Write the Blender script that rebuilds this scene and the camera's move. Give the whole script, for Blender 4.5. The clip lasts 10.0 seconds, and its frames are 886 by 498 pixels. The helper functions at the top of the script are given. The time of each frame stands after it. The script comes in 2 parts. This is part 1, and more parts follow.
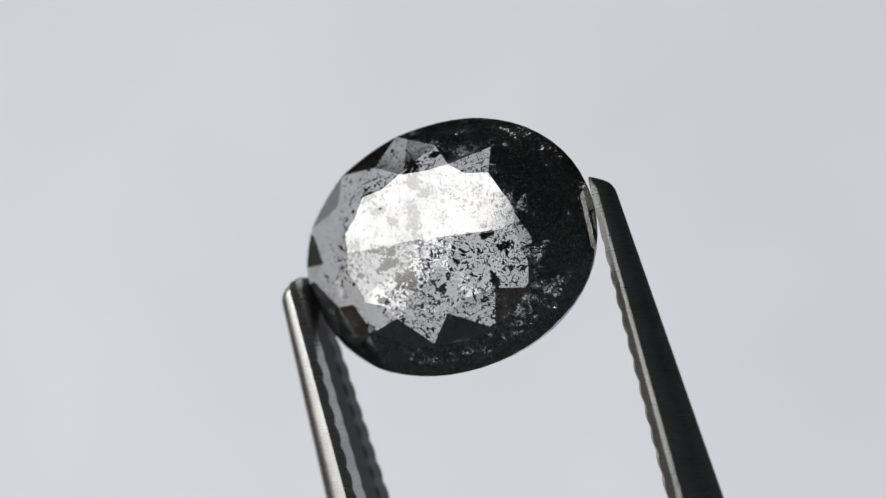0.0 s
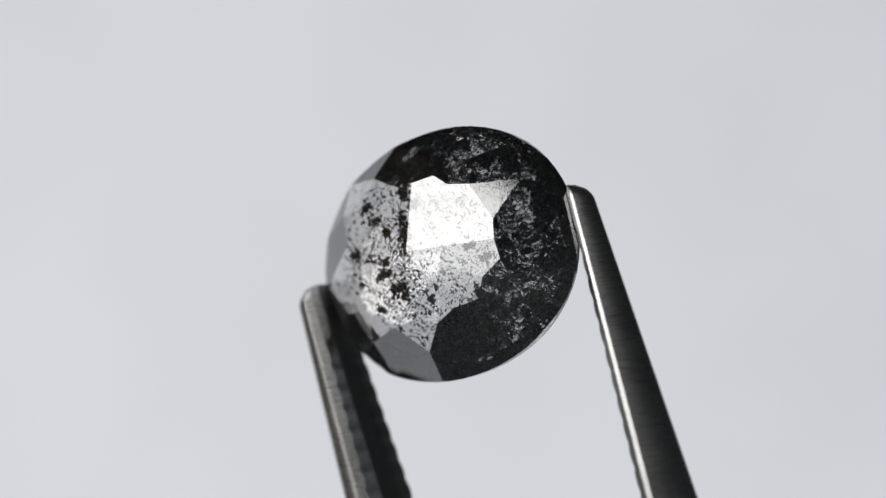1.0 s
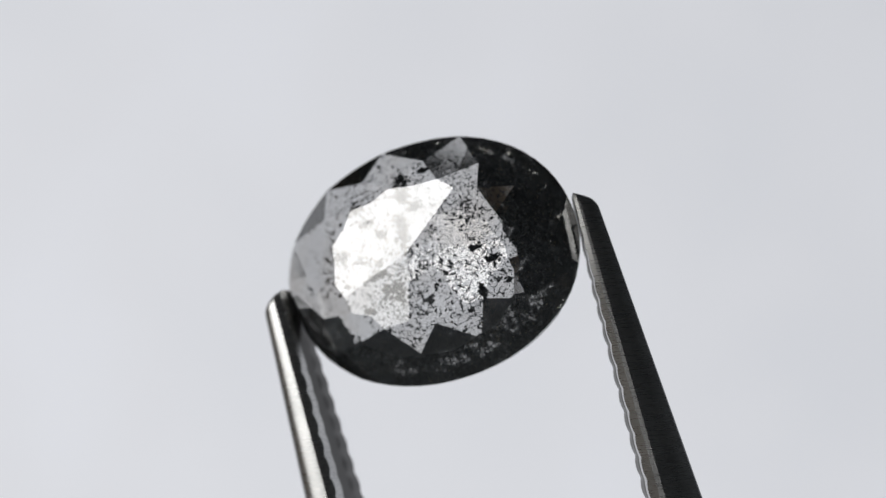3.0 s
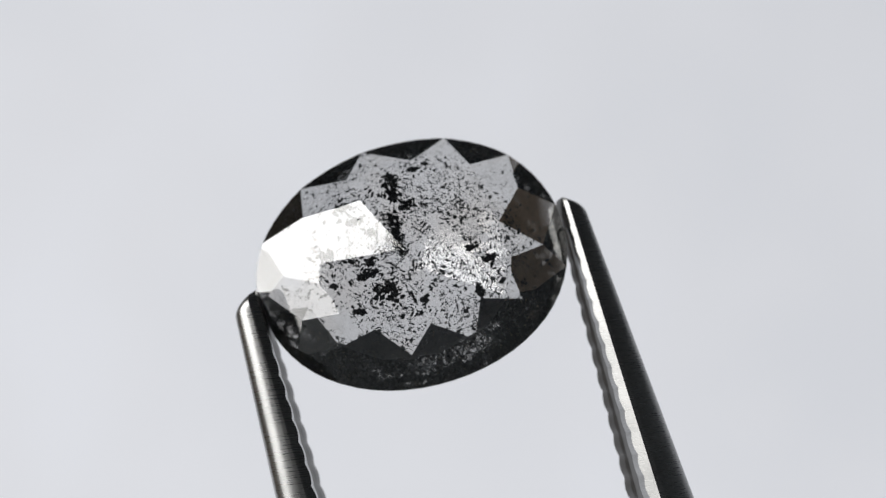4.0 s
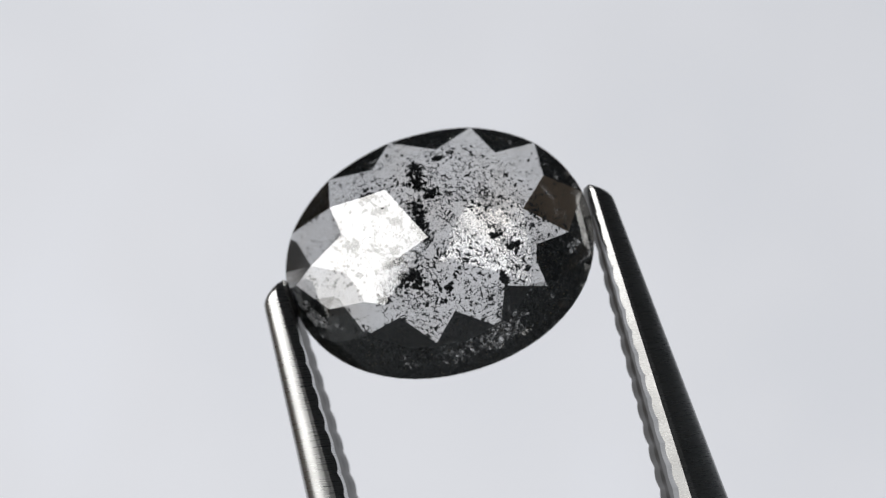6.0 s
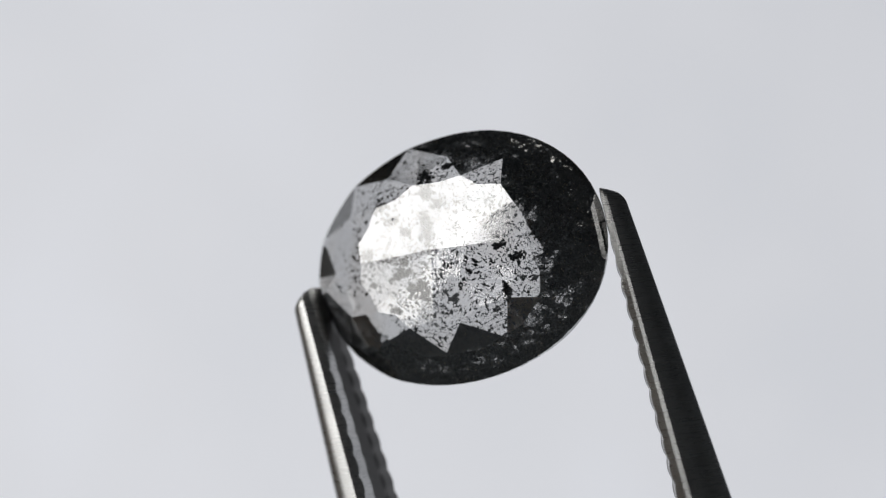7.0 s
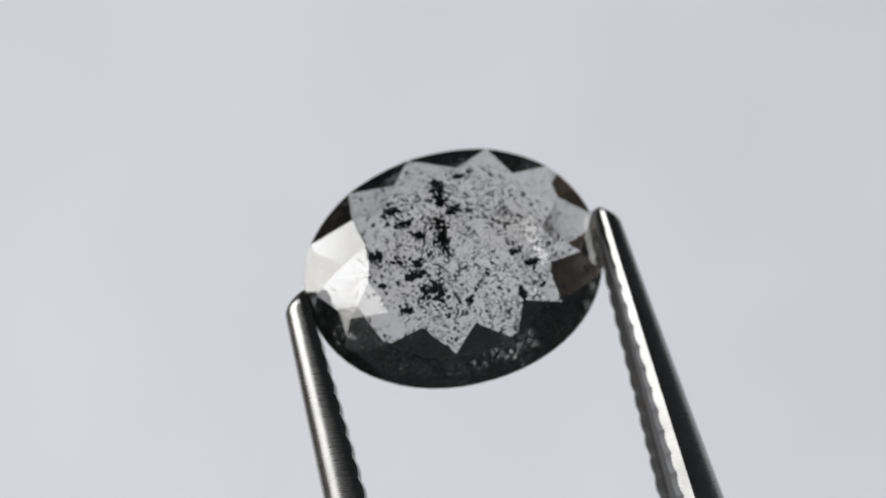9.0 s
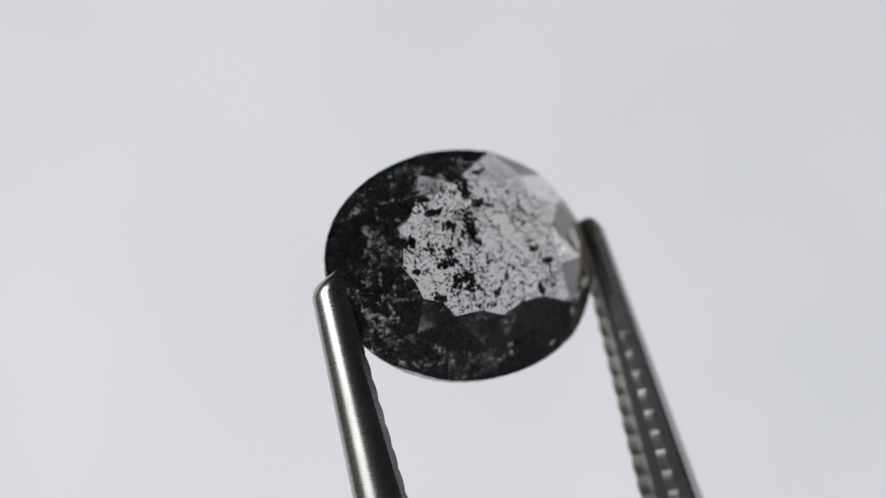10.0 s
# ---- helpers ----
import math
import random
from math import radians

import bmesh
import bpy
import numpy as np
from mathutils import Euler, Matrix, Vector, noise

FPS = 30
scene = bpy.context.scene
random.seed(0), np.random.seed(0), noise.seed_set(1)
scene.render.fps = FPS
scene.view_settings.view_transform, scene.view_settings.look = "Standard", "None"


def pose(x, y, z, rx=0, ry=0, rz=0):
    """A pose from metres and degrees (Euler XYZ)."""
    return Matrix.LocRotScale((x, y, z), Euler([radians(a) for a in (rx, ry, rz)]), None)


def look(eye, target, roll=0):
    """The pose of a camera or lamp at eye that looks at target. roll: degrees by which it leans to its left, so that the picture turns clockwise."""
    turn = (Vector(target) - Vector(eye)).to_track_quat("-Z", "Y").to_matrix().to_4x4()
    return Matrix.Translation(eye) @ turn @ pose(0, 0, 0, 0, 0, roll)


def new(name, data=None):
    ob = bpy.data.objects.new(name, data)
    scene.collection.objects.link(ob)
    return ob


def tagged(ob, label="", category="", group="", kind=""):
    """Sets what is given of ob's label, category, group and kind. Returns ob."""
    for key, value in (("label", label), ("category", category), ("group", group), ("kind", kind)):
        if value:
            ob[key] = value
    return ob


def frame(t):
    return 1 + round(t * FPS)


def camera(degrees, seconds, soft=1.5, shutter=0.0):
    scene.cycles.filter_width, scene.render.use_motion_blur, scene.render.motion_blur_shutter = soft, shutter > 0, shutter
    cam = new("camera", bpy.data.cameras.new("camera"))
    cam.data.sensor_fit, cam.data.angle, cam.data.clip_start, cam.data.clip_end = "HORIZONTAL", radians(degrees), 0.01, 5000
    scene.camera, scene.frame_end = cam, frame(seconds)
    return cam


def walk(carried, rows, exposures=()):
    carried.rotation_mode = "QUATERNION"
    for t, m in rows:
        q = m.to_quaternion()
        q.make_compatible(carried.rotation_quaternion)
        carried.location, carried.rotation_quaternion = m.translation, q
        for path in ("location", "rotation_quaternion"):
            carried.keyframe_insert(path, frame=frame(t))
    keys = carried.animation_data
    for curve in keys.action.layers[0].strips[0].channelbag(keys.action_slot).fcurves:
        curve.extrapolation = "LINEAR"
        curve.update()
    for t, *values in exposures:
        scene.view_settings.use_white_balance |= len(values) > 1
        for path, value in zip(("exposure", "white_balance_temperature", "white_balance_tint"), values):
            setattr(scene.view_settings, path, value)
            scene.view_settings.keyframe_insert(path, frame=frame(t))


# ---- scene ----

# ---------------------------------------------------------------- camera
# The camera stands still on its stand; the tweezers turn the stone before it.
EYE = 0.20                      # height of the lens over the table
cam = camera(39.3, 10.0, soft=1.2)
CAM = pose(0, 0, EYE, 90, 0, 0)
cam.data.dof.use_dof, cam.data.dof.focus_distance, cam.data.dof.aperture_fstop = True, 0.0305, 45
walk(cam, [(0.0, CAM), (10.0, CAM)], exposures=[(0.0, -0.05), (1.0, -0.02), (2.0, 0.02), (3.5, 0.05), (4.5, 0.08), (5.5, 0.1), (7.0, 0.0), (7.5, -0.06), (8.0, -0.22), (8.5, -0.12), (9.0, -0.06), (9.5, -0.02), (10.0, 0.02)])

# The turn of the stone in the tweezers: seconds, then the view round it
# (x, y, z in tenths of a metre, yaw, pitch, roll), as seen from the stone.
ORBIT = [
    (0.0, 0.0, 0.0, 0.0, 0.0, 0.0, -0.0),
    (0.5, 0.0357, -0.0009, 0.0106, 6.31, -1.74, 0.98),
    (1.0, 0.0707, 0.005, 0.0192, 12.51, -3.07, 2.18),
    (1.5, 0.1057, 0.0146, 0.0278, 18.74, -4.42, 3.56),
    (2.0, 0.0624, -0.0067, 0.0142, 10.73, -1.76, 1.74),
    (2.2, 0.0433, -0.0101, 0.0048, 7.52, -0.22, 0.62),
    (3.5, -0.0736, 0.0032, -0.0211, -14.51, 4.4, -0.42),
    (4.0, -0.1133, 0.0194, -0.0347, -22.38, 6.93, -0.55),
    (4.5, -0.1542, 0.0385, -0.0493, -29.7, 9.13, -0.79),
    (5.0, -0.1876, 0.0587, -0.0634, -36.24, 11.27, -0.78),
    (5.5, -0.1566, 0.0376, -0.0531, -29.45, 9.4, -0.87),
    (5.7, -0.13, 0.0268, -0.049, -24.56, 8.82, -0.71),
    (7.0, -0.0052, -0.0039, -0.0023, -0.38, 0.89, -0.07),
    (7.5, 0.0237, -0.011, 0.0037, 4.86, 0.11, 0.39),
    (8.0, -0.0087, -0.0171, -0.0094, -1.18, 2.71, -0.43),
    (8.5, -0.087, -0.0029, -0.0287, -15.02, 5.53, -1.11),
    (9.0, -0.1432, 0.02, -0.0504, -25.42, 9.54, -1.27),
    (9.5, -0.1865, 0.0512, -0.067, -34.72, 12.42, -0.89),
    (10.0, -0.2481, 0.1135, -0.0885, -49.34, 16.08, 0.62),
]

# the stone's own axes: long axis, short axis, table normal
GRIP = Matrix(((0.91250, -0.09391, -0.39814, 0.000070),
               (-0.39040, 0.09078, -0.91616, 0.031735),
               (0.12218, 0.99143, 0.04617, 0.000052),
               (0, 0, 0, 1)))


def turned(row):
    t, x, y, z, yaw, pitch, roll = row
    view = pose(0.1 * x, 0.1 * y, 0.1 * z, 90 + pitch, roll, yaw)
    return t, CAM @ view.inverted() @ GRIP


# ---------------------------------------------------------------- light
world = bpy.data.worlds.new("room_air")
scene.world = world
world.use_nodes = True
world.node_tree.nodes["Background"].inputs[0].default_value = (0.8, 0.85, 0.95, 1)
world.node_tree.nodes["Background"].inputs[1].default_value = 0.02


def area(name, eye, axis, sx, sy, watts, colour):
    d = bpy.data.lights.new(name, "AREA")
    d.shape, d.size, d.size_y, d.energy, d.color = "RECTANGLE", sx, sy, watts, colour
    ob = new(name, d)
    ob.matrix_world = look(eye, eye - axis)
    return ob


STONE = Vector((0, 0.0317, EYE))
LIGHT = Vector((-0.79, -0.488, 0.37)).normalized()    # towards the window, high on the camera's side
ACROSS = Vector((0, 0, 1)).cross(LIGHT).normalized()
UP = LIGHT.cross(ACROSS)
# the window's bright upper light, and the dimmer one under its crossbar
area("window_light", STONE + 0.9 * LIGHT + 0.076 * ACROSS - 0.056 * UP, LIGHT, 0.885, 0.588, 6.6, (1, 0.99, 0.97))
area("window_light_lower", STONE + 0.9 * LIGHT + 0.1 * ACROSS - 0.532 * UP, LIGHT, 0.65, 0.336, 1.3, (1, 0.99, 0.97))

# ---------------------------------------------------------------- materials


def mat(name, colour, rough=0.5, metal=0.0, **more):
    m = bpy.data.materials.new(name)
    m.use_nodes = True
    b = m.node_tree.nodes["Principled BSDF"]
    b.inputs["Base Color"].default_value = (*colour, 1)
    b.inputs["Roughness"].default_value = rough
    b.inputs["Metallic"].default_value = metal
    for k, v in more.items():
        b.inputs[k.replace("_", " ")].default_value = v
    return m


def nodes_of(m):
    t = m.node_tree
    return t, t.nodes["Principled BSDF"]


def noise_node(t, scale, detail=4.0, stretch=(1, 1, 1), rough=0.55):
    """Noise in the object's own metres."""
    co, mp, no = t.nodes.new("ShaderNodeTexCoord"), t.nodes.new("ShaderNodeMapping"), t.nodes.new("ShaderNodeTexNoise")
    mp.inputs["Scale"].default_value = stretch
    no.inputs["Scale"].default_value, no.inputs["Detail"].default_value, no.inputs["Roughness"].default_value = scale, detail, rough
    t.links.new(co.outputs["Object"], mp.inputs["Vector"])
    t.links.new(mp.outputs["Vector"], no.inputs["Vector"])
    return no


def ramp(t, source, stops):
    r = t.nodes.new("ShaderNodeValToRGB")
    el = r.color_ramp.elements
    while len(el) < len(stops):
        el.new(0.5)
    for e, (at, colour) in zip(el, stops):
        e.position, e.color = at, (*colour, 1)
    t.links.new(source, r.inputs["Fac"])
    return r


def bump(t, b, source, distance, strength):
    n = t.nodes.new("ShaderNodeBump")
    n.inputs["Distance"].default_value, n.inputs["Strength"].default_value = distance, strength
    t.links.new(source, n.inputs["Height"])
    t.links.new(n.outputs["Normal"], b.inputs["Normal"])


def glowing_panel():
    """Milk-white sheet whose own glow stands in for light on it, faintly clouded."""
    m = mat("glowing_sheet", (0.35, 0.355, 0.365), 0.9)
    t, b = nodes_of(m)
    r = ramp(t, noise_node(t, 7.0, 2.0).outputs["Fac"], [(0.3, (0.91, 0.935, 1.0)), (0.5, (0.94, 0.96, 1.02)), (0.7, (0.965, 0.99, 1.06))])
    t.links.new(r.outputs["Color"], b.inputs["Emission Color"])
    # emission replaces lamps aimed at the sheet, so it stays even
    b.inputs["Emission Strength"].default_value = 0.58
    return m


def steel():
    """Stainless steel ground across its length, with fine scratches."""
    m = mat("brushed_steel", (0.42, 0.42, 0.41), 0.3, 1.0)
    t, b = nodes_of(m)
    lines = noise_node(t, 14000, 1.0, (0.15, 3.5, 0.15))
    r = ramp(t, lines.outputs["Fac"], [(0.3, (0.26, 0.26, 0.26)), (0.7, (0.32, 0.32, 0.32))])
    t.links.new(r.outputs["Color"], b.inputs["Roughness"])
    c = ramp(t, noise_node(t, 900, 3.0).outputs["Fac"], [(0.3, (0.38, 0.382, 0.38)), (0.7, (0.49, 0.49, 0.485))])
    t.links.new(c.outputs["Color"], b.inputs["Base Color"])
    bump(t, b, lines.outputs["Fac"], 0.0000007, 0.5)
    return m


def wall_paint():
    m = mat("dim_wall", (0.16, 0.165, 0.175), 0.9)
    t, b = nodes_of(m)
    r = ramp(t, noise_node(t, 3.0, 4.0).outputs["Fac"], [(0.3, (0.1, 0.112, 0.12)), (0.7, (0.135, 0.145, 0.155))])
    t.links.new(r.outputs["Color"], b.inputs["Base Color"])
    return m


def tan_paint():
    """Warm brown plaster and boards at the sides of the room."""
    m = mat("tan_wall", (0.42, 0.31, 0.21), 0.85)
    t, b = nodes_of(m)
    r = ramp(t, noise_node(t, 2.0, 4.0).outputs["Fac"], [(0.3, (0.36, 0.285, 0.21)), (0.7, (0.46, 0.37, 0.28))])
    t.links.new(r.outputs["Color"], b.inputs["Base Color"])
    return m


def gem_body():
    """Diamond, faintly brown in thick places, with hair-fine polishing marks."""
    m = mat("grey_diamond", (0.885, 0.878, 0.862), 0.0, IOR=2.42, Transmission_Weight=1.0)
    t, b = nodes_of(m)
    r = ramp(t, noise_node(t, 420, 3.0).outputs["Fac"], [(0.38, (0.86, 0.835, 0.80)), (0.52, (0.90, 0.90, 0.895))])
    t.links.new(r.outputs["Color"], b.inputs["Base Color"])
    return m


PANEL, DARK, TAN, STEEL, STONE_MAT = glowing_panel(), wall_paint(), tan_paint(), steel(), gem_body()
# the arms' steel again, darkened to put the toothed jaws' shade into its colour
JAW_SHADED = mat("shaded_jaw_steel", (0.17, 0.168, 0.165), 0.42, 1.0)
PALE = mat("pale_inclusion", (0.21, 0.18, 0.12), 0.6)
BLACK = mat("black_inclusion", (0.038, 0.046, 0.05), 0.6)

# ---------------------------------------------------------------- helpers


def part(name, bm, material, parent=None, label=""):
    me = bpy.data.meshes.new(name)
    bm.to_mesh(me)
    bm.free()
    me.materials.append(material)
    ob = new(name, me)
    if parent:
        ob.parent = parent
    if label:
        ob["label"] = label
    return ob


# ---------------------------------------------------------------- the room


def slab(name, x0, x1, y0, y1, z0, z1, material, **tags):
    bm = bmesh.new()
    bmesh.ops.create_cube(bm, size=1)
    for v in bm.verts:
        v.co = Vector(((x0 + x1) / 2 + v.co.x * (x1 - x0), (y0 + y1) / 2 + v.co.y * (y1 - y0), (z0 + z1) / 2 + v.co.z * (z1 - z0)))
    return tagged(part(name, bm, material), kind="structure", **tags)


def sweep():
    """A self-glowing white sheet that hangs behind the stone and curves forward under it."""
    line = [(0.8, 0.775), (0.8, -0.3)]
    line += [(0.4 + 0.4 * math.cos(a), -0.3 - 0.4 * math.sin(a)) for a in np.linspace(0.1, math.pi / 2, 12)] + [(-0.1, -0.7)]
    bm = bmesh.new()
    loops = []
    for i, (y, z) in enumerate(line):
        (ya, za), (yb, zb) = line[max(0, i - 1)], line[min(len(line) - 1, i + 1)]
        away = Vector((0, -(zb - za), yb - ya)).normalized() * 0.02
        loops.append([bm.verts.new(v) for v in ((-1.06, y, z), (1.5, y, z), Vector((1.5, y, z)) + away, Vector((-1.06, y, z)) + away)])
    for a, b in zip(loops, loops[1:]):
        for i in range(4):
            bm.faces.new((a[i], a[(i + 1) % 4], b[(i + 1) % 4], b[i])).smooth = i in (0, 2)
    bm.faces.new(loops[0])
    bm.faces.new(loops[-1][::-1])
    bmesh.ops.recalc_face_normals(bm, faces=bm.faces[:])
    return tagged(part("backdrop", bm, PANEL), "milk-white sheet with a glow of its own, curving down behind the stone", "backdrop", kind="structure")


sweep()
slab("worktop", -0.3, 0.3, -0.45, 0.05, 0.052, 0.088, DARK, label="dark work table under the tweezers", category="table")
slab("floor", -1.6, 1.6, -1.6, 1.6, -0.83, -0.75, TAN, label="warm brown floor under the table", category="floor")
slab("wall_back", -1.6, 1.6, -1.68, -1.6, -0.75, 1.9, DARK, label="dark wall behind the camera", category="wall")
slab("wall_left", -1.68, -1.6, -1.68, 1.68, -0.75, 1.9, TAN, label="warm brown side wall of the room", category="wall")
slab("wall_right", 1.6, 1.68, -1.68, 1.68, -0.75, 1.9, DARK, label="dark side wall of the room", category="wall")
slab("wall_front", -1.6, 1.6, 1.6, 1.68, -0.75, 1.9, DARK, label="dark wall behind the paper", category="wall")
slab("ceiling", -1.68, 1.68, -1.68, 1.68, 1.9, 1.98, DARK, label="dark ceiling of the room", category="ceiling")

# ---------------------------------------------------------------- the stone
MM = 0.001
HALF_LONG, HALF_SHORT = 4.088, 3.212     # mm
SKEW = radians(9.24)                     # the long axis against the grip
BACK = 0.30                              # mm from the girdle's middle plane to the back
APEX = Vector((-0.1, 0.19, 1.35))         # where the twelve shallow top facets meet
TOP_EDGE = 0.955                         # height of their outer edge
RIM_SLOPE = 6.5                          # degrees, of the twelve facets round the back; flatter on one side
# corners of the top: azimuth in degrees, share of the radius
CORNERS = [(9, 0.59), (40, 0.63), (66, 0.62), (97, 0.62), (124, 0.65), (151, 0.62), (180, 0.585), (208, 0.58), (235, 0.57), (271, 0.54), (307, 0.57), (339, 0.60)]
# outer tips of the star facets between them, with their height in mm
TIPS = [(24, 0.84, 0.42), (50, 0.80, 0.665), (78, 0.79, 0.675), (109, 0.80, 0.695), (136, 0.81, 0.635), (169, 0.81, 0.49), (197, 0.785, 0.54), (222, 0.78, 0.64),
        (258, 0.745, 0.67), (288.5, 0.78, 0.575), (318, 0.80, 0.595), (349, 0.83, 0.435)]


def outline(az):
    """The slightly uneven oval of the girdle, against a true ellipse."""
    return 1 - 0.0044 * math.cos(3 * az) + 0.0028 * math.sin(3 * az) - 0.0072 * math.cos(4 * az) - 0.0027 * math.sin(4 * az)


def cut_planes():
    """Normal and point of every facet in mm: twelve shallow top facets, stars, kites, halves, girdle, shallow back."""
    phi, s = radians(3), math.pi / 12
    out = []

    def oval(r, az, z):
        return Vector((HALF_LONG * r * math.cos(az), HALF_SHORT * r * math.sin(az), z))

    def rim(az, z):
        return oval(outline(az), az, z)

    def three(a, b, c):
        nn = (b - a).cross(c - a).normalized()
        nn = nn if nn.dot(a) > 0 else -nn
        out.append((nn, a))
        return nn

    def drop_on(v, nn, a):
        """Lowers or lifts v into the plane through a."""
        v.z = a.z - (nn.x * (v.x - a.x) + nn.y * (v.y - a.y)) / nn.z
        return v

    flat = [oval(r, radians(az), TOP_EDGE) for az, r in CORNERS]
    middle = [(flat[k] + flat[(k + 1) % 12]) / 2 for k in range(12)]
    for k, lift in ((1, 0.08), (2, 0.08), (3, 0.08), (4, 0.03), (7, 0.03), (8, 0.04), (9, 0.04), (10, 0.03)):
        middle[k].z += lift
    corner = [drop_on(flat[k].copy(), three(APEX, middle[k - 1], middle[k]), APEX) for k in range(12)]
    tip = [oval(r, radians(az), z) for az, r, z in TIPS]
    foot = []
    for k in range(12):
        three(corner[k], corner[(k + 1) % 12], tip[k])
        foot.append(drop_on(rim(radians(CORNERS[k][0]), 0), three(corner[k], tip[k - 1], tip[k]), corner[k]))
    for k in range(12):
        a, b = foot[k], foot[(k + 1) % 12]
        low = rim(radians(TIPS[k][0]), min(a.z, b.z) - 0.02)
        three(tip[k], a, low)
        three(tip[k], b, low)
    # chips at the girdle where one arm grips it
    for az, tilt, r in ((190, 50, 0.955), (203, 56, 0.965), (214, 52, 0.97)):
        a = radians(az)
        nn = Vector((math.cos(a) / HALF_LONG, math.sin(a) / HALF_SHORT, 0)).normalized() * math.sin(radians(tilt))
        out.append((nn + Vector((0, 0, math.cos(radians(tilt)))), oval(r, a, 0.05)))
    for k in range(60):
        a, b = phi + k * math.pi / 30, phi + (k + 1) * math.pi / 30
        three(rim(a, -0.5), rim(b, -0.5), rim(b, 0.5))
    out.append((Vector((0, 0, -1)), Vector((0, 0, -BACK))))
    for k in range(12):
        a = phi + (2 * k + 1) * s
        fall = math.tan(radians(RIM_SLOPE + 2.0 * math.cos(a - radians(250))))
        nn = Vector((fall * math.cos(a) / HALF_LONG * 3.6, fall * math.sin(a) / HALF_SHORT * 3.6, -1))
        out.append((nn.normalized(), rim(a, -0.12)))
    return out


FACETS = cut_planes()


def placed(v):
    """From the stone's own axes to the grip's, in metres."""
    c, q = math.cos(SKEW), math.sin(SKEW)
    return Vector((c * v.x - q * v.y - 0.022, q * v.x + c * v.y - 0.029, v.z)) * MM


def depth_in(v):
    """How far a point lies inside the stone, mm."""
    return min(nn.dot(point - v) for nn, point in FACETS)


def diamond():
    bm = bmesh.new()
    bmesh.ops.create_cube(bm, size=12)
    for nn, point in FACETS:
        cut = bmesh.ops.bisect_plane(bm, geom=bm.verts[:] + bm.edges[:] + bm.faces[:], plane_co=point, plane_no=nn, clear_outer=True, dist=1e-5)
        rim = [e for e in cut["geom_cut"] if isinstance(e, bmesh.types.BMEdge)]
        if rim:
            bmesh.ops.holes_fill(bm, edges=rim, sides=0)
    bmesh.ops.recalc_face_normals(bm, faces=bm.faces[:])
    for v in bm.verts:
        v.co = placed(v.co)
    return bm


def flake(verts, faces, at, size, rng, flat=0.35, long=1.8):
    """One irregular crystal flake: a bent octahedron."""
    axes = Euler((rng.uniform(0, 6.3), rng.uniform(0, 6.3), rng.uniform(0, 6.3))).to_matrix()
    n0 = len(verts)
    for d in ((1, 0, 0), (0, 1, 0), (-1, 0, 0), (0, -1, 0), (0, 0, 1), (0, 0, -1)):
        k = size * rng.uniform(0.55, 1.3)
        v = axes @ Vector((d[0] * k * long, d[1] * k, d[2] * k * flat))
        verts.append(placed(at + v))
    for f in ((0, 1, 4), (1, 2, 4), (2, 3, 4), (3, 0, 4), (1, 0, 5), (2, 1, 5), (3, 2, 5), (0, 3, 5)):
        faces.append([n0 + i for i in f])


def inside(rng, margin, top=0.0):
    while True:
        r, a = math.sqrt(rng.random()), rng.uniform(0, 2 * math.pi)
        v = Vector((HALF_LONG * r * math.cos(a), HALF_SHORT * r * math.sin(a), rng.triangular(-BACK, APEX.z, top)))
        if depth_in(v) > margin:
            return v


def specks(name, material, label, parent, build):
    verts, faces = [], []
    build(verts, faces)
    me = bpy.data.meshes.new(name)
    me.from_pydata([tuple(v) for v in verts], [], faces)
    me.materials.append(material)
    ob = new(name, me)
    ob.parent = parent
    return tagged(ob, label, kind="stuff")


# where the larger dark crystals sit: mm along and across the stone, half their width and height
CLOTS = [(0.0, 1.99, 0.2, 0.26), (0.02, 1.64, 0.11, 0.19), (0.24, 1.28, 0.17, 0.1), (-0.2, 0.69, 0.15, 0.42), (-0.98, 0.14, 0.1, 0.1), (-1.15, -0.11, 0.2, 0.1), (-0.76, -0.55, 0.22, 0.14),
         (-0.66, -0.81, 0.14, 0.09), (-0.74, 0.81, 0.12, 0.1), (-1.93, 0.61, 0.1, 0.1), (-2.12, 0.65, 0.08, 0.12), (-1.08, 1.25, 0.25, 0.08), (-1.33, 1.65, 0.14, 0.06), (1.41, -1.25, 0.09, 0.17),
         (1.9, -0.52, 0.14, 0.08), (0.03, -1.08, 0.1, 0.06), (1.47, -0.16, 0.1, 0.06), (0.66, 2.19, 0.14, 0.07), (-1.54, -0.96, 0.12, 0.06), (-2.04, -0.18, 0.08, 0.05)]
RING = Vector((0.24, 0.19, 0.9))         # a small round feather under the top


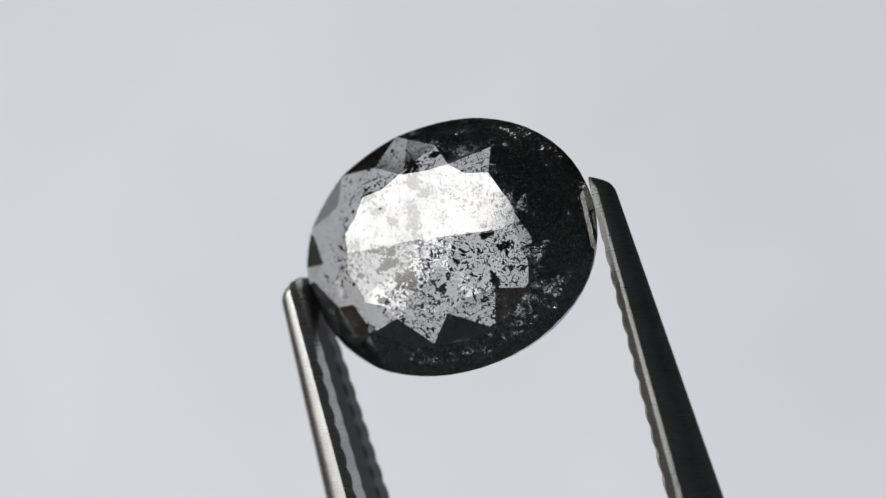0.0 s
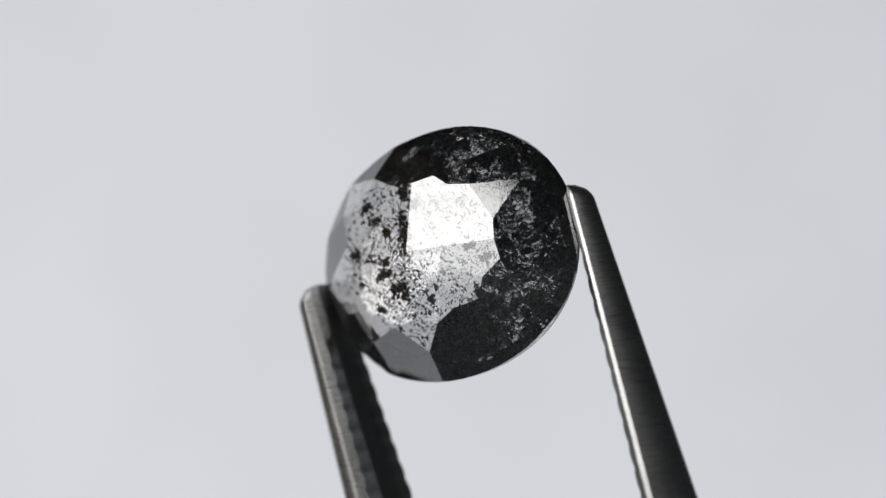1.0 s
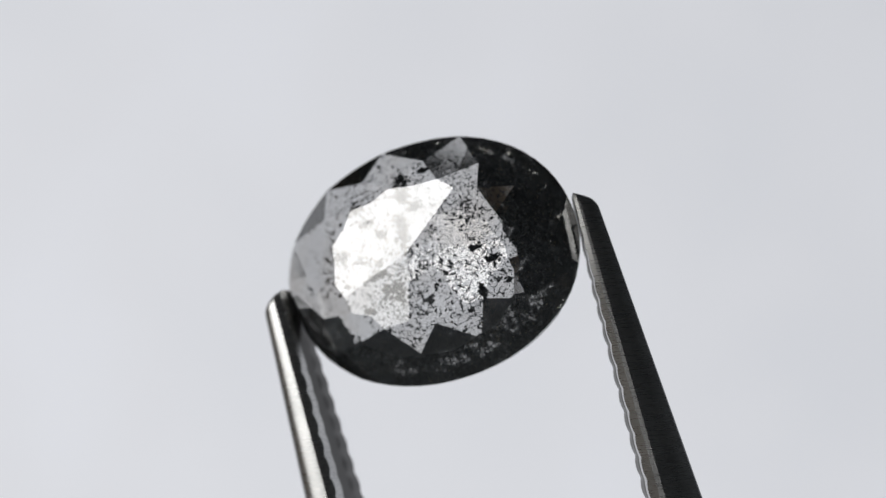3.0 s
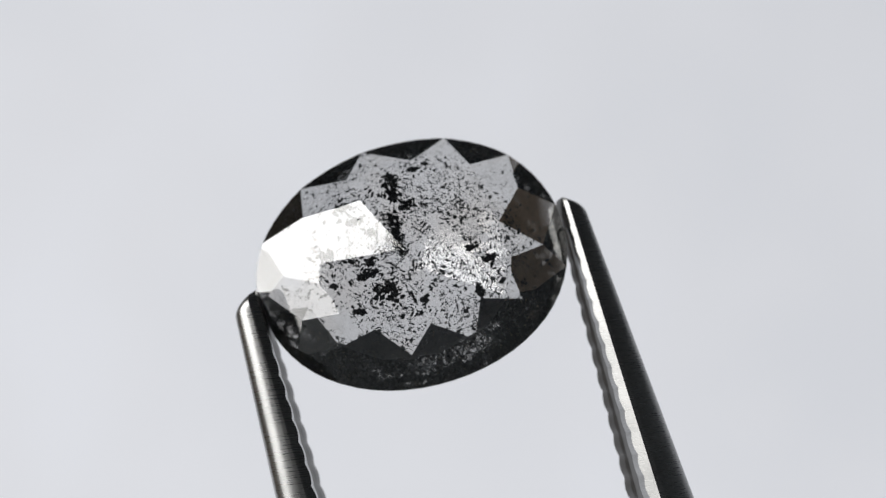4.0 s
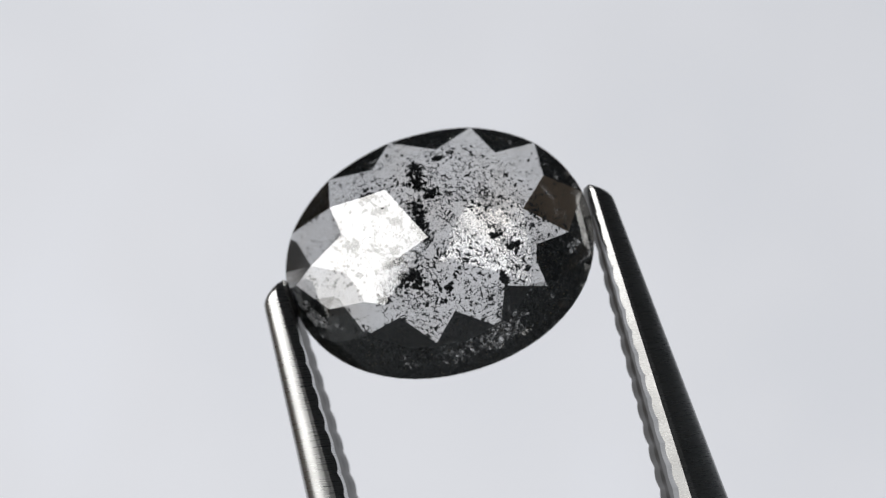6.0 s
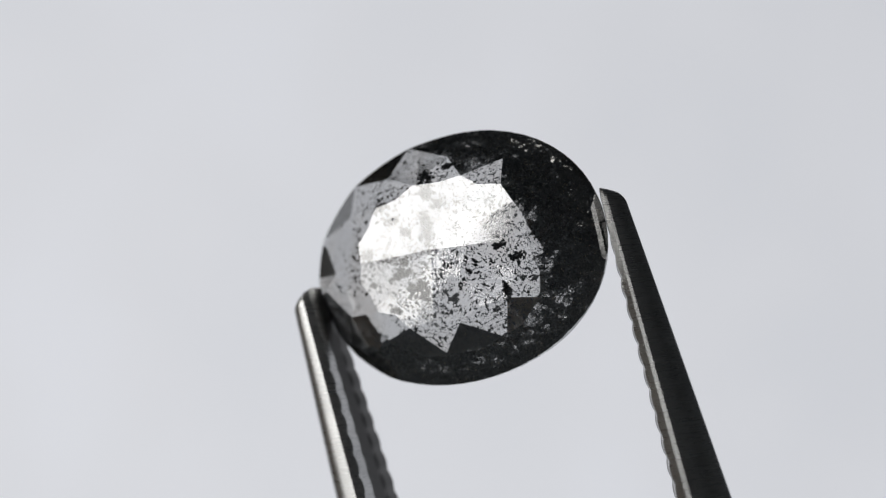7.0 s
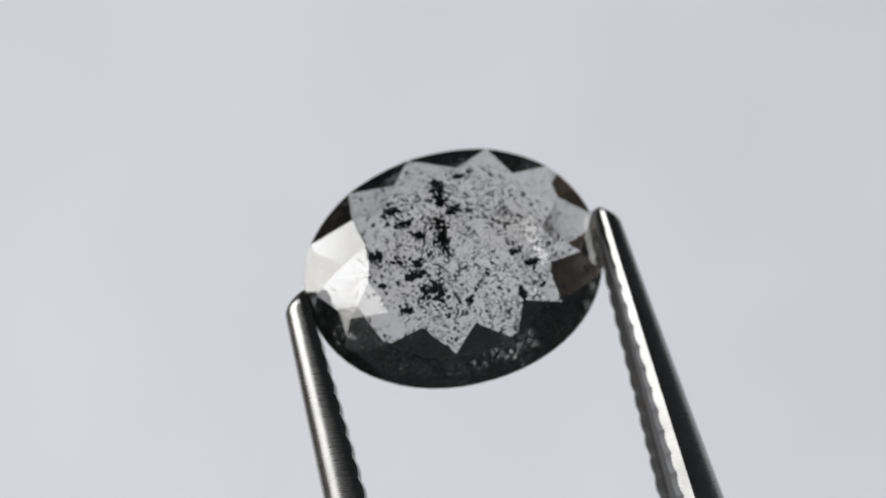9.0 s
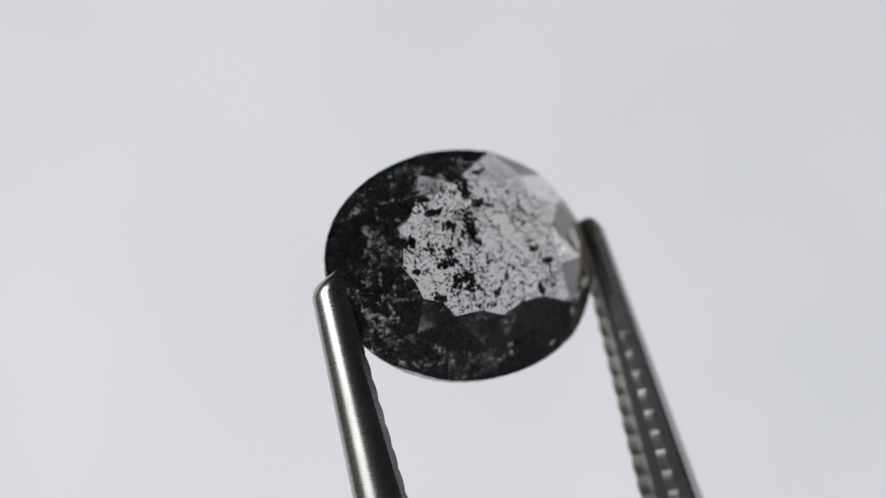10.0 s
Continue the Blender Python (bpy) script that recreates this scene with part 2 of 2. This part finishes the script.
def dark_flakes(verts, faces):
    rng = random.Random(4)
    for x, y, rx, ry in CLOTS:
        for k in range(int(26 + 1500 * rx * ry)):
            at = Vector((x + rng.gauss(0, rx * 0.55), y + rng.gauss(0, ry * 0.55), rng.uniform(0.68, 0.92)))
            if depth_in(at) > 0.06:
                flake(verts, faces, at, rng.uniform(0.025, 0.08), rng, 0.6, 1.4)
    for k in range(70):
        a, r = rng.uniform(0, 6.3), rng.choice((0.1, 0.17, 0.3, 0.33))
        flake(verts, faces, RING + Vector((r * 1.15 * math.cos(a), r * math.sin(a), rng.uniform(-0.02, 0.02))), rng.uniform(0.006, 0.014), rng, 0.5, 1.5)
    # ragged blots scattered between them
    for k in range(210):
        at, size = inside(rng, 0.1, 0.8), min(0.075, rng.lognormvariate(-3.35, 0.4))
        for step in range(rng.randint(2, 6)):
            v = at + Vector((rng.gauss(0, size * 1.3), rng.gauss(0, size * 0.9), rng.gauss(0, 0.02)))
            if depth_in(v) > 0.05:
                flake(verts, faces, v, size * rng.uniform(0.5, 1.1), rng, 0.6, 1.3)
    # ragged threads along healed cracks, mostly lying along the stone
    for k in range(1500):
        at = inside(rng, 0.08, 0.8)
        if noise.noise(at * 0.9 + Vector((2, 5, 0))) + 0.12 * at.x + rng.uniform(-0.5, 0.5) < -0.1:
            continue
        way, size = rng.gauss(0.25, 0.8), rng.uniform(0.009, 0.024)
        for step in range(rng.randint(3, 9)):
            way += rng.gauss(0, 0.6)
            at = at + Vector((math.cos(way), math.sin(way), rng.uniform(-0.3, 0.3))) * rng.uniform(0.03, 0.07)
            if depth_in(at) < 0.05:
                break
            flake(verts, faces, at, size * rng.uniform(0.6, 1.5), rng, 0.5, rng.uniform(1.2, 2.4))
    # veils of fine flakes, thicker in drifts
    made = 0
    while made < 5400:
        at = inside(rng, 0.04, 0.8)
        drift = noise.noise(at * 1.3) + 0.6 * noise.noise(at * 3.1 + Vector((7, 3, 1)))
        if drift + rng.uniform(-0.45, 0.4) < 0:
            continue
        flake(verts, faces, at, min(0.07, rng.lognormvariate(-4.1, 0.6)), rng, 0.45, rng.uniform(1, 2.2))
        made += 1


def pale_grains(verts, faces):
    rng = random.Random(9)
    made = 0
    while made < 3300:
        at = inside(rng, 0.02, 0.5)
        if (at.x / HALF_LONG) ** 2 + (at.y / HALF_SHORT) ** 2 < 0.3 or depth_in(at) > 0.22:
            continue
        if 0.6 * noise.noise(at * 1.9) + 0.5 * noise.noise(at * 5) + rng.uniform(-0.8, 0.6) < 0:
            continue
        flake(verts, faces, at, min(0.03, rng.lognormvariate(-4.9, 0.5)), rng, 0.7, 1.3)
        made += 1


gem = tagged(new("diamond"), "oval faceted salt and pepper diamond full of dark flecks", "diamond")
part("faceted_body", diamond(), STONE_MAT, gem, "clear grey oval body with polished facets")
specks("dark_inclusions", BLACK, "black crystal flakes inside the stone", gem, dark_flakes)
specks("pale_inclusions", PALE, "pale grains inside the stone", gem, pale_grains)

# ---------------------------------------------------------------- the tweezers


def arm(side, top, at, lean, depth, drift, twist, wide, thick, chamfer, cant, parent):
    """One arm: toothed jaw towards the stone, rounded or chamfered front edge, convex back, slanted tip; mm in the grip's axes."""
    bm = bmesh.new()
    rings = []
    near = [0.0, 0.02, 0.06, 0.12, 0.2, 0.3, 0.42] + [0.42 + 0.065 * k for k in range(1, 150)]
    steps = near + [near[-1] + 2.5 + 3.5 * k for k in range(26)]
    end = steps[-1]
    ta = math.tan(twist)
    for s in steps:
        dome = math.sqrt(max(0.0, 1 - (1 - min(s, 0.25) / 0.25) ** 2))
        grow = 0.55 + 0.45 * dome
        near_s = min(s, 10)
        far = max(0.0, s - 10) / (end - 10)
        w = (wide[0] + wide[1] * near_s + 5.5 * far * (1 - 0.3 * far)) * grow
        th = (thick[0] + thick[1] * near_s - 0.25 * far) * grow
        tooth = 0.0
        if 0.8 < s < 10.2:
            tooth = 0.055 * abs(math.sin(s * math.pi / 0.56)) ** 0.8 * min(1, s / 2.5)
        back = ta * w
        groove = 0.03 if 0.8 < s < 10.2 else 0.0
        prof = [(back + tooth, -0.5 * w), (back * 0.72 + 0.5 * tooth, -0.28 * w), (back * 0.65 - (1 if chamfer else 0.3) * groove, -0.18 * w), (back * 0.42 - (1 if chamfer else 2) * groove, 0.08 * w), (back * 0.34 + 0.5 * tooth, 0.16 * w)]
        if chamfer:
            # flat cut from the jaw, narrow front, then the slanting back
            cut = min(0.2 * th, 0.3 * w)
            prof += [(tooth, 0.5 * w - 0.59 * cut - 0.64 * tooth), (-0.92 * cut, 0.5 * w), (-cut - 0.085 * w, 0.5 * w - 0.012)]
            g0 = -cut - 0.085 * w
        else:
            # narrow flat front, then the rounded back
            prof += [(tooth, 0.5 * w - 0.1 - 0.6 * tooth), (-0.16, 0.5 * w), (-0.3 * th, 0.5 * w + 0.003)]
            g0 = -0.31 * th
        flat = len(prof) - 1
        for a in np.linspace(0.1, math.pi - 0.05, 24):
            d, r = math.cos(a), math.sin(a) ** 0.9
            if chamfer and a < math.pi / 2:
                # the almost flat face behind the ridge
                u = 2 * a / math.pi
                prof.append((g0 - (th + g0) * u - 0.06 * th * math.sin(math.pi * u), (0.5 * w - 0.012) * (1 - u) + 0.035 * w * math.sin(math.pi * u)))
                continue
            prof.append((g0 * (1 + d) / 2 - (th + g0 / 2) * r + back * max(0, -d) ** 3, 0.5 * w * d))
        bow = -side * 2.2 * far ** 1.6 + side * 1.6 * math.sin(math.pi * far)
        ring = []
        for g, d in prof:
            slant = cant * max(0.0, -g) if s < 10.2 else 0.0
            ring.append(bm.verts.new(Vector((at + lean * s + bow - side * g, top - s - slant, depth + drift * near_s + d)) * MM))
        rings.append(ring)
    m = len(rings[0])
    for a, b in zip(rings, rings[1:]):
        for i in range(m):
            f = bm.faces.new((a[i], a[(i + 1) % m], b[(i + 1) % m], b[i]))
            f.smooth = flat <= i < m - 1
            # inner jaw faces get the darkened copy of the steel
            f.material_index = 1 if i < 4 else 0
    bm.faces.new(rings[0])
    bm.faces.new(rings[-1][::-1])
    bmesh.ops.recalc_face_normals(bm, faces=bm.faces[:])
    for e in bm.edges:
        if len(e.link_faces) == 2 and not (e.link_faces[0].smooth and e.link_faces[1].smooth):
            e.smooth = False
    ob = part("arm", bm, STEEL, parent)
    ob.data.materials.append(JAW_SHADED)
    return ob


tweezers = tagged(new("tweezers"), "brushed stainless steel gem tweezers with toothed jaws", "tweezers")
arm(1, 1.22, 4.011, 0.152, 0.052, -0.023, 0.25, (0.62, 0.10), (0.55, 0.086), True, 0.35, tweezers)
arm(-1, -0.33, -4.052, 0.19, 0.249, -0.086, 0.015, (1.26, 0.1), (0.6, 0.06), False, 0.7, tweezers)


# ---------------------------------------------------------------- what moves


def motions():
    rows = [turned(r) for r in ORBIT]
    walk(gem, rows)
    walk(tweezers, rows)


motions()
